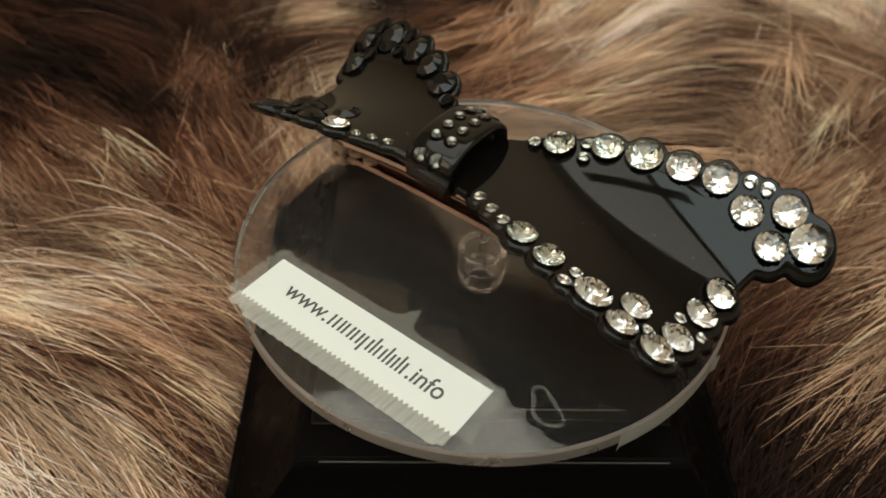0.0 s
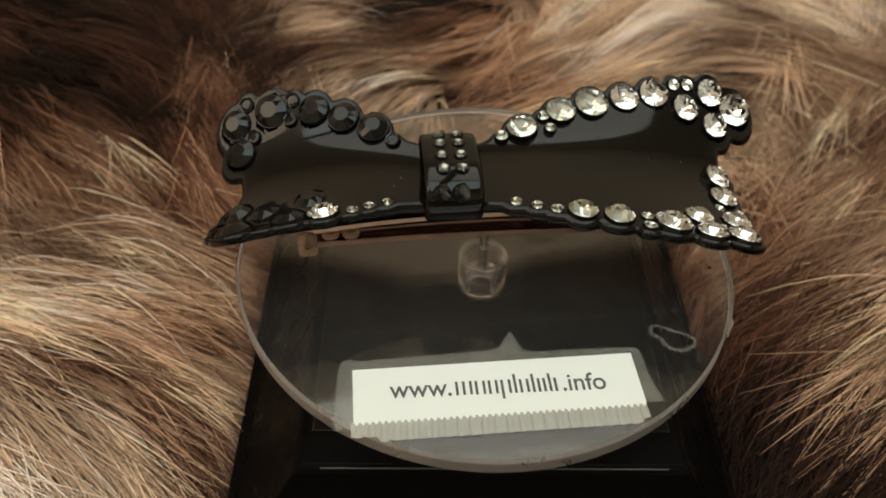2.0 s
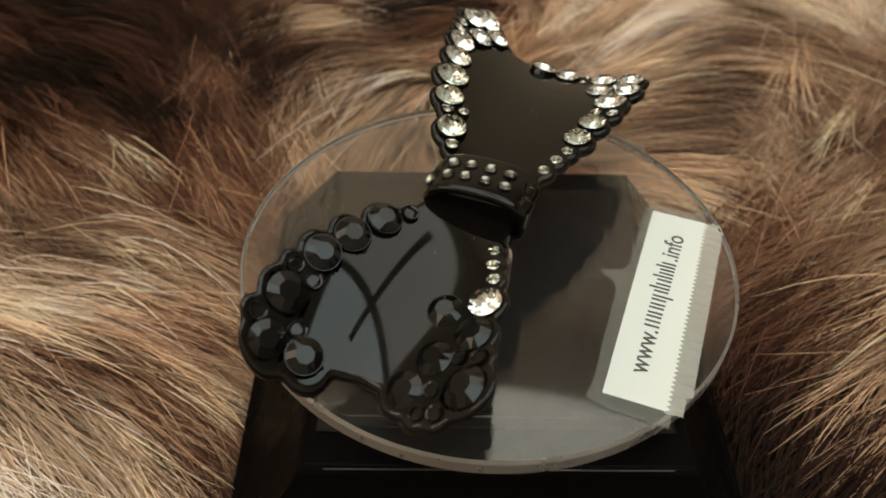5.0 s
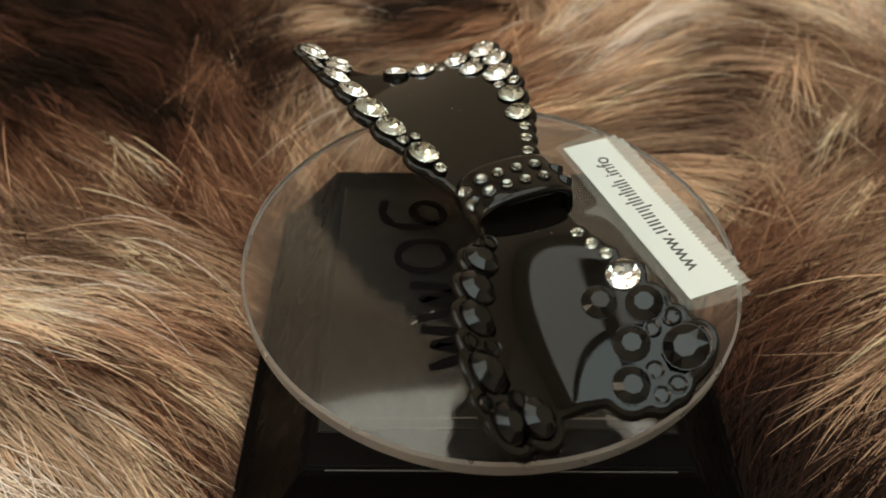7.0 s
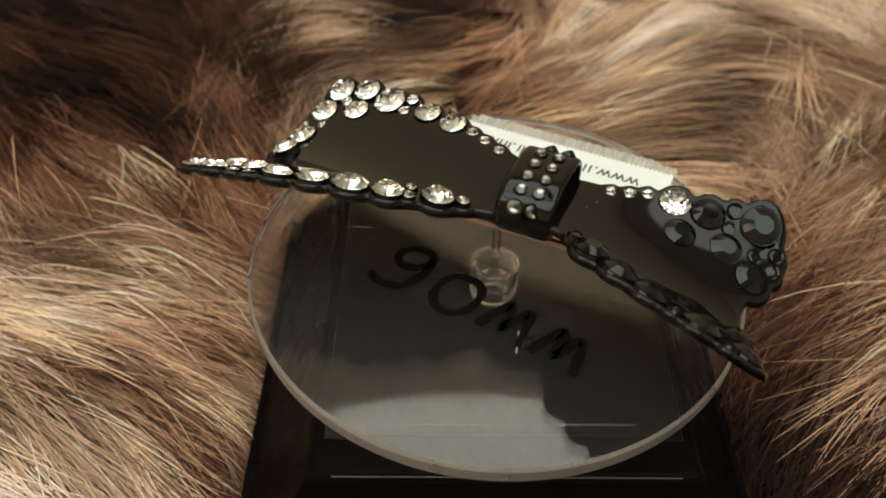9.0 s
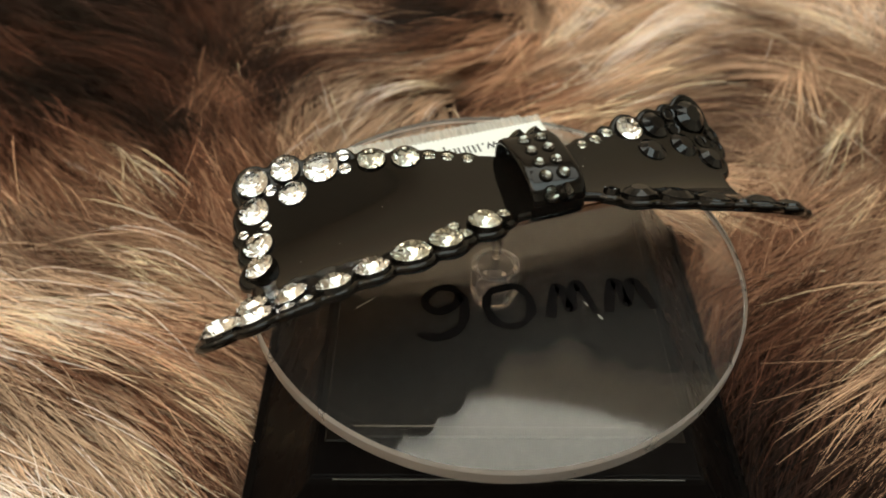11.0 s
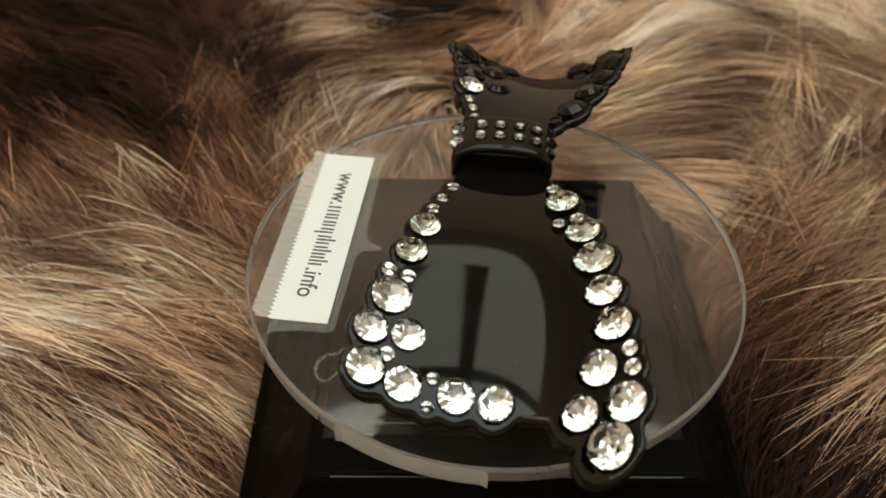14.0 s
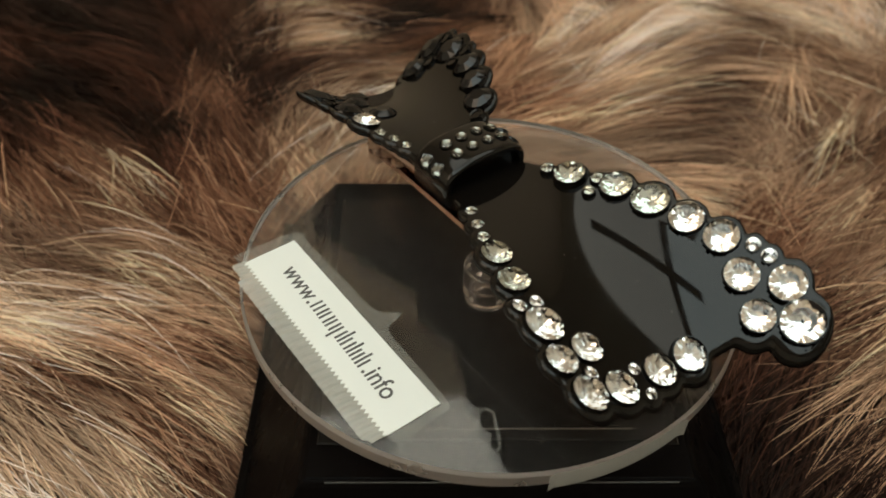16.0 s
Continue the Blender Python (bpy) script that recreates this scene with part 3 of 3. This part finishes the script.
def bow_clip():
    clip = tagged(new("bow_hair_clip"), "black bow hair clip set with clear and jet rhinestones", "hair clip")
    clip.location = (0, 0, LIFT)
    for poly, stones, height, sag, sunk, words in (
            (RIGHT_EDGE, RIGHT_BACK + RIGHT_TIP + RIGHT_FRONT, height_right, sag_right, 0.85, "glossy black wing edged with clear crystals"),
            (LEFT_EDGE, LEFT_BACK + LEFT_FRONT, height_left, sag_left, 0.6, "glossy black wing edged with jet stones")):
        wing = tagged(new("wing", wing_plate(poly, stones, height, sag, sunk)), words)
        wing.parent = clip
        for x, y, dia, kind in stones:
            set_stone(wing, x, y, dia, kind, height, -0.4 if dia < 2.7 else 0.0)
        specks = bmesh.new()
        for _ in range(4):
            x = random.uniform(10, 36) * (1 if sag is sag_right else -1)
            y = random.uniform(-4, 8)
            z = height(x, y) - sunk + 0.02 + float(sag(x, np.float64(y)))
            bmesh.ops.create_icosphere(specks, subdivisions=1, radius=random.uniform(0.03, 0.08) * MM, matrix=Matrix.Translation(Vector((x, y, z)) * MM))
        tagged(part("dust", specks, M_DUST, wing), kind="stuff")
    knot = part("knot", sleeve(), M_LACQUER, clip, "black hollow band with two rows of small crystals", smooth=True)
    # black block added inside the hollow knot so its opening looks dark
    part("dark_filler", slab(-10.6, -3.1, -7.2, 7.2, 14.6, 20.4, 0.5), M_LACQUER, knot)
    for y, z, tilt, dia in ((-7.7, 20.5, -46, 2.6), (-3.9, 22.25, -8, 2.0), (-0.7, 22.45, -1, 1.9), (2.5, 22.35, 5, 1.9), (5.4, 21.9, 14, 2.0), (7.9, 20.0, 48, 2.5)):
        for x in (-8.4, -5.3):
            ob = new("rhinestone", gem_mesh(dia, "k"))
            ob.parent = knot
            ob.matrix_basis = pose(x * MM, y * MM * 1.02, z * MM, -tilt, 0, random.uniform(0, 90)) @ Matrix.Translation((0, 0, 0.22 * MM))
            tagged(ob, "small smoky crystal")
    part("clip_bar", strip([(-33, 9.2), (-18, 11.0), (0, 11.6), (18, 11.2), (34, 8.8)], 7.0, 0.6, -0.6), M_COPPER, clip, "curved copper-coloured bar")
    part("clip_arm", strip([(-32, 6.2), (-16, 6.9), (0, 7.0), (16, 6.7), (33, 5.9)], 4.0, 0.9, -1.8), M_COPPER, clip, "polished copper arm")
    part("clip_spring", strip([(-27, 8.4), (-10, 9.4), (6, 9.4), (25, 8.2)], 2.6, 0.4, -1.8), M_COPPER, clip, "thin copper spring")
    hinge = part("hinge", slab(-33.2, -29.8, -4.6, 2.0, 4.2, 9.6, 0.7), M_AMBER, clip, "small amber hinge block")
    part("hinge_pin", slab(-32.0, -31.0, -5.0, 2.4, 6.4, 7.4, 0.3), M_COPPER, hinge)
    for x in (-27.5, -24.0):
        part("ring", lathe([(1.1, 7.9), (1.5, 8.2), (1.5, 8.9), (1.1, 9.2)], 20), M_AMBER, clip, "small amber bead").location = (x * MM, -3.2 * MM, 0)
    catch = part("catch", slab(31.2, 34.6, -4.6, 1.8, 5.2, 9.2, 0.6), M_AMBER, clip, "small amber catch")
    part("catch_tab", slab(33.4, 36.4, -3.6, 0.8, 6.4, 7.3, 0.2), M_COPPER, catch)
    return clip


bow = bow_clip()

# ---------------------------------------------------------------- fur
FLOW = [(-154, 120, -30), (-120, 124, -44), (-132, 72, -36), (-102, 55, -36), (-87, 98, -63), (-113, 32, -16), (-103, 10, -12), (-76, 6, -27), (-94, -9, -24),
        (-82, -24, -27), (-56, -16, -46), (-78, 129, -93), (-44, 110, -115), (-38, 146, -152), (-7, 135, -152), (1, 115, 37), (19, 118, 44), (44, 99, 2), (67, 156, -32),
        (69, 102, -85), (112, 146, -131), (109, 104, -138), (100, 72, -133), (93, 45, -141), (87, 23, -132), (82, 2, -130), (57, 147, -6), (59, 11, -118)]
SPOTS = {
    # near-black spots; many crowd along the base's right side
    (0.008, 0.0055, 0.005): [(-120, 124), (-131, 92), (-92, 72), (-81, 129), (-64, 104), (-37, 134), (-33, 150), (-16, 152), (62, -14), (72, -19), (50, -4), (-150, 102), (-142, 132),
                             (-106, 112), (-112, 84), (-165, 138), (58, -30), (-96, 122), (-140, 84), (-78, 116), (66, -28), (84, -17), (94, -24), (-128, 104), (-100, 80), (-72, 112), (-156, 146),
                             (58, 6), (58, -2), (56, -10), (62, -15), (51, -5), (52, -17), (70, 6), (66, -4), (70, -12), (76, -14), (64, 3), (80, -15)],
    (0.048, 0.019, 0.012): [(-154, 120), (-106, 96), (-134, 77), (-126, 112), (-110, 128), (62, 4), (68, -6), (-16, 107), (-150, 86), (66, 14), (-70, 92), (56, 12), (-64, 120), (-84, 62)],
    (0.15, 0.075, 0.042): [(-89, 104), (-118, 56), (-74, 60), (-84, -8), (-92, -12), (-70, 1), (-60, -22), (-58, -30), (2, 103), (68, 48), (63, 26), (-63, 48), (70, 34), (-124, 70), (-84, 40), (74, 60), (-58, 40), (76, 20)],
    (0.27, 0.175, 0.112): [(-100, 48), (-52, 122), (89, 83), (89, 120), (88, 45), (112, 146), (82, 17), (100, 60), (-54, 72), (60, 74), (104, 90), (82, -2)],
    (0.46, 0.32, 0.21): [(-79, 13), (-63, -14), (-64, 135), (-50, 80), (28, 143), (45, 114), (39, 156), (49, 73), (79, 4), (-22, 95), (30, 90), (15, 150),
                         (-36, 104), (8, 92), (92, 30), (-90, 26)],
    (0.74, 0.61, 0.46): [(-103, 10), (-85, -19), (-98, -1), (68, 164), (-73, -26), (-108, -8), (-92, -22), (-66, -32), (-88, 4), (95, 165), (30, 128), (-46, 92)],
    (0.50, 0.24, 0.12): [(-7, 135), (10, 123), (1, 119), (20, 108), (-10, 122)],
    (0.20, 0.155, 0.115): [(-109, 28), (82, 154), (68, 99), (61, 68), (58, 84), (-101, 23), (76, 110)],
}


def noise2(x, y, scale, seed):
    return np.array([noise.noise((a * scale, b * scale, seed)) for a, b in zip(x, y)])


def fur_height(x, y, rough):
    """Height of the pelt over the floor, mm."""
    away = np.clip((np.maximum(np.abs(x), np.abs(y)) - 47) / 40, 0, 1)
    return 7.0 + 5.0 * away + rough


def fur_fields(x, y):
    w = np.zeros(x.shape)
    vx = np.zeros(x.shape)
    vy = np.zeros(x.shape)
    for fx, fy, a in FLOW:
        k = 1 / ((x - fx) ** 2 + (y - fy) ** 2 + 120) ** 1.6
        vx += k * math.cos(radians(a))
        vy += k * math.sin(radians(a))
    ln = np.maximum(np.hypot(vx, vy), 1e-12)
    col = np.zeros((*x.shape, 3))
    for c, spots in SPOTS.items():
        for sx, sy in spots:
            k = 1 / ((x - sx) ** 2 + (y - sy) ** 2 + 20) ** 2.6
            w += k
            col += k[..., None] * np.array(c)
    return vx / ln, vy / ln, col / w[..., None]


def hair_mesh(name, rx, ry, rz, vx, vy, length, rise, curl, colour, width, rng, segs=5):
    """Tapered ribbons that start at the roots and lie over along the flow; they stop short of the base."""
    n = len(rx)
    u = np.linspace(0, 1, segs + 1)
    side = rng.normal(0, 1, n)
    bend = curl * rng.normal(0, 1, n)
    lim = rng.uniform(45.6, 50.0, n)[:, None]
    cb, sb = math.cos(radians(-BOX_TURN)), math.sin(radians(-BOX_TURN))
    px = np.empty((n, segs + 1))
    py = np.empty_like(px)
    pz = np.empty_like(px)
    ok = np.ones(n, bool)
    for _ in range(3):
        for k, t in enumerate(u):
            ang = bend * t
            dx, dy = vx * np.cos(ang) - vy * np.sin(ang), vx * np.sin(ang) + vy * np.cos(ang)
            px[:, k] = rx + dx * length * t
            py[:, k] = ry + dy * length * t
            pz[:, k] = rz + rise * (1 - (1 - t) ** 2.2) - 0.25 * rise * t * t * t
        inside = (np.abs(cb * px - sb * py) < lim) & (np.abs(sb * px + cb * py) < lim)
        hit = inside.any(axis=1)
        first = inside.argmax(axis=1)
        ok &= ~(hit & (first == 0))
        cut = np.where(hit, np.maximum(first - 0.4, 0.3) / segs, 1.0)
        length, rise = length * cut, rise * np.maximum(cut, 0.6)
    ok &= ~hit & (length > 5)
    px, py, pz, colour, width, side = px[ok], py[ok], pz[ok], colour[ok], width[ok], side[ok]
    n = len(px)
    tx, ty = np.gradient(px, axis=1), np.gradient(py, axis=1)
    ln = np.maximum(np.hypot(tx, ty), 1e-6)
    w = width[:, None] * np.array([1.0, 1.0, 0.95, 0.85, 0.6, 0.12])[None, :segs + 1] / 2
    ox, oy = -ty / ln * w, tx / ln * w
    oz = (side * 0.35)[:, None] * w
    co = np.empty((n, segs + 1, 2, 3))
    co[:, :, 0] = np.stack([px + ox, py + oy, pz + oz], -1)
    co[:, :, 1] = np.stack([px - ox, py - oy, pz - oz], -1)
    base = (np.arange(n) * (segs + 1) * 2)[:, None]
    k = np.arange(segs)[None, :] * 2
    quads = np.stack([base + k, base + k + 1, base + k + 3, base + k + 2], -1).reshape(-1, 4)
    me = bpy.data.meshes.new(name)
    me.vertices.add(n * (segs + 1) * 2)
    me.vertices.foreach_set("co", (co * MM).astype(np.float32).ravel())
    me.loops.add(quads.size)
    me.loops.foreach_set("vertex_index", quads.ravel().astype(np.int32))
    me.polygons.add(len(quads))
    me.polygons.foreach_set("loop_start", (np.arange(len(quads)) * 4).astype(np.int32))
    me.update(calc_edges=True)
    at = me.color_attributes.new("tint", "FLOAT_COLOR", "POINT")
    # each hair is darker at its root and lighter at its tip
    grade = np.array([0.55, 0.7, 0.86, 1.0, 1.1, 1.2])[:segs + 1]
    # dark hair is redder, pale hair greyer
    lum = (colour @ np.array([0.3, 0.55, 0.15]))[:, None]
    pale = np.clip(lum / 0.22, 0, 1)
    hue = np.array([1.85, 0.78, 0.50]) * (1 - pale) + np.array([1.24, 0.97, 0.75]) * pale
    colour = 0.45 * colour + 0.55 * lum * hue
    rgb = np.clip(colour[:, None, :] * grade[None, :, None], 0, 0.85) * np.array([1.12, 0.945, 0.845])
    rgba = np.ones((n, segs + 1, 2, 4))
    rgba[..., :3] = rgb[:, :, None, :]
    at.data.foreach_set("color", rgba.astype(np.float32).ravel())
    me.polygons.foreach_set("use_smooth", np.ones(len(quads), bool))
    me.materials.append(M_FUR)
    return me


def fur_throw():
    throw = tagged(new("fur_throw"), "long-haired fur throw in tan, brown and black, spread under the turntable", "fur throw")
    rng = np.random.default_rng(7)
    # backing
    gx, gy = np.arange(-230, 231, 5.0), np.arange(-110, 251, 5.0)
    X, Y = np.meshgrid(gx, gy, indexing="ij")
    rough = (noise2(X.ravel(), Y.ravel(), 0.018, 3.0) * 5).reshape(X.shape)
    Z = fur_height(X, Y, rough) - 1.0
    _, _, C = fur_fields(X, Y)
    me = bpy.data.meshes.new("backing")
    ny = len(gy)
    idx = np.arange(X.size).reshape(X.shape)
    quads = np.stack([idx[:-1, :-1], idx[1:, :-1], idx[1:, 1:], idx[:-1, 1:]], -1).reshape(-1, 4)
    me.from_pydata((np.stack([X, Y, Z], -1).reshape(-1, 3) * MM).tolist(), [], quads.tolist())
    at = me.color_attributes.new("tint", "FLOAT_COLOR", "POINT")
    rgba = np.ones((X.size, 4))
    # the sheet takes the pile's colour at less than half strength
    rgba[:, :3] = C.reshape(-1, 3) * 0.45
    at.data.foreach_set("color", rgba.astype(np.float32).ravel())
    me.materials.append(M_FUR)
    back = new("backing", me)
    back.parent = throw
    # locks of soft hair
    def strands(name, words, n_lock, per, spread, reach, rise, tone_var, hair_var, width, gain, seed, sway_amp, meet):
        rng = np.random.default_rng(seed)
        cx, cy = rng.uniform(-215, 205, n_lock), rng.uniform(-85, 235, n_lock)
        far = (np.abs(cx) < 45) & (np.abs(cy) < 45)
        cx, cy = cx[~far], cy[~far]
        vx, vy, _ = fur_fields(cx, cy)
        sway = noise2(cx, cy, 0.022, 9.0) * sway_amp + rng.normal(0, sway_amp * 0.22, len(cx))
        c, s = np.cos(sway), np.sin(sway)
        vx, vy = vx * c - vy * s, vx * s + vy * c
        L = rng.uniform(*reach, len(cx))
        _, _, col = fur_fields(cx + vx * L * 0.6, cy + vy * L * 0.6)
        streak = noise2(cx - cy * 0.3, cy, 0.05, 21.0)
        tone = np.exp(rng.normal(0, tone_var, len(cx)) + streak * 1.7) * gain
        hump = noise2(cx, cy, 0.018, 3.0) * 5
        lift = rng.uniform(0, 4, len(cx))
        k = np.repeat(np.arange(len(cx)), per)
        n = len(k)
        off = rng.normal(0, spread, (n, 2))
        rx, ry = cx[k] + off[:, 0], cy[k] + off[:, 1]
        ln = L[k] * rng.uniform(0.7, 1.1, n)
        # aim each hair at the lock's tip
        ax, ay = cx[k] + vx[k] * L[k] + off[:, 0] * meet - rx, cy[k] + vy[k] * L[k] + off[:, 1] * meet - ry
        d = np.maximum(np.hypot(ax, ay), 1e-6)
        rz = fur_height(cx, cy, hump)[k] + lift[k] * 0.4 + rng.uniform(-0.8, 0.8, n)
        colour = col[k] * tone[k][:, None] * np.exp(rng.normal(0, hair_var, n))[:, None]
        me = hair_mesh(name, rx, ry, rz, ax / d, ay / d, ln, rng.uniform(*rise, n) + lift[k], 0.10, colour, rng.uniform(*width, n), rng)
        tagged(new(name, me), words, kind="stuff").parent = throw

    # colour gain rises from the undercoat to the guard hairs
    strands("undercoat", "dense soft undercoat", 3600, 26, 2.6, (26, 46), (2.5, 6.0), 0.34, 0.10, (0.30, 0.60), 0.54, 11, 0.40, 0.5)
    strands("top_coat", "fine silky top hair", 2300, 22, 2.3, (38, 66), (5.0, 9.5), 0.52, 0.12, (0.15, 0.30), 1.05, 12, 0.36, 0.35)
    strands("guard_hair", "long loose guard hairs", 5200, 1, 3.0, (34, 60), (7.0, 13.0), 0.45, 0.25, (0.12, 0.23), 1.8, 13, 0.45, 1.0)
    return throw


fur_throw()


# ---------------------------------------------------------------- what turns
def motions():
    times = [0.0, 0.1, 0.25] + [0.5 * k for k in range(1, 32)] + [15.75, 15.9, 16.0]
    rows = [(t, pose(0, 0, LIFT, 0, 0, SPIN * (t - 1.5))) for t in times]
    walk(disc, rows)
    walk(bow, rows)


motions()
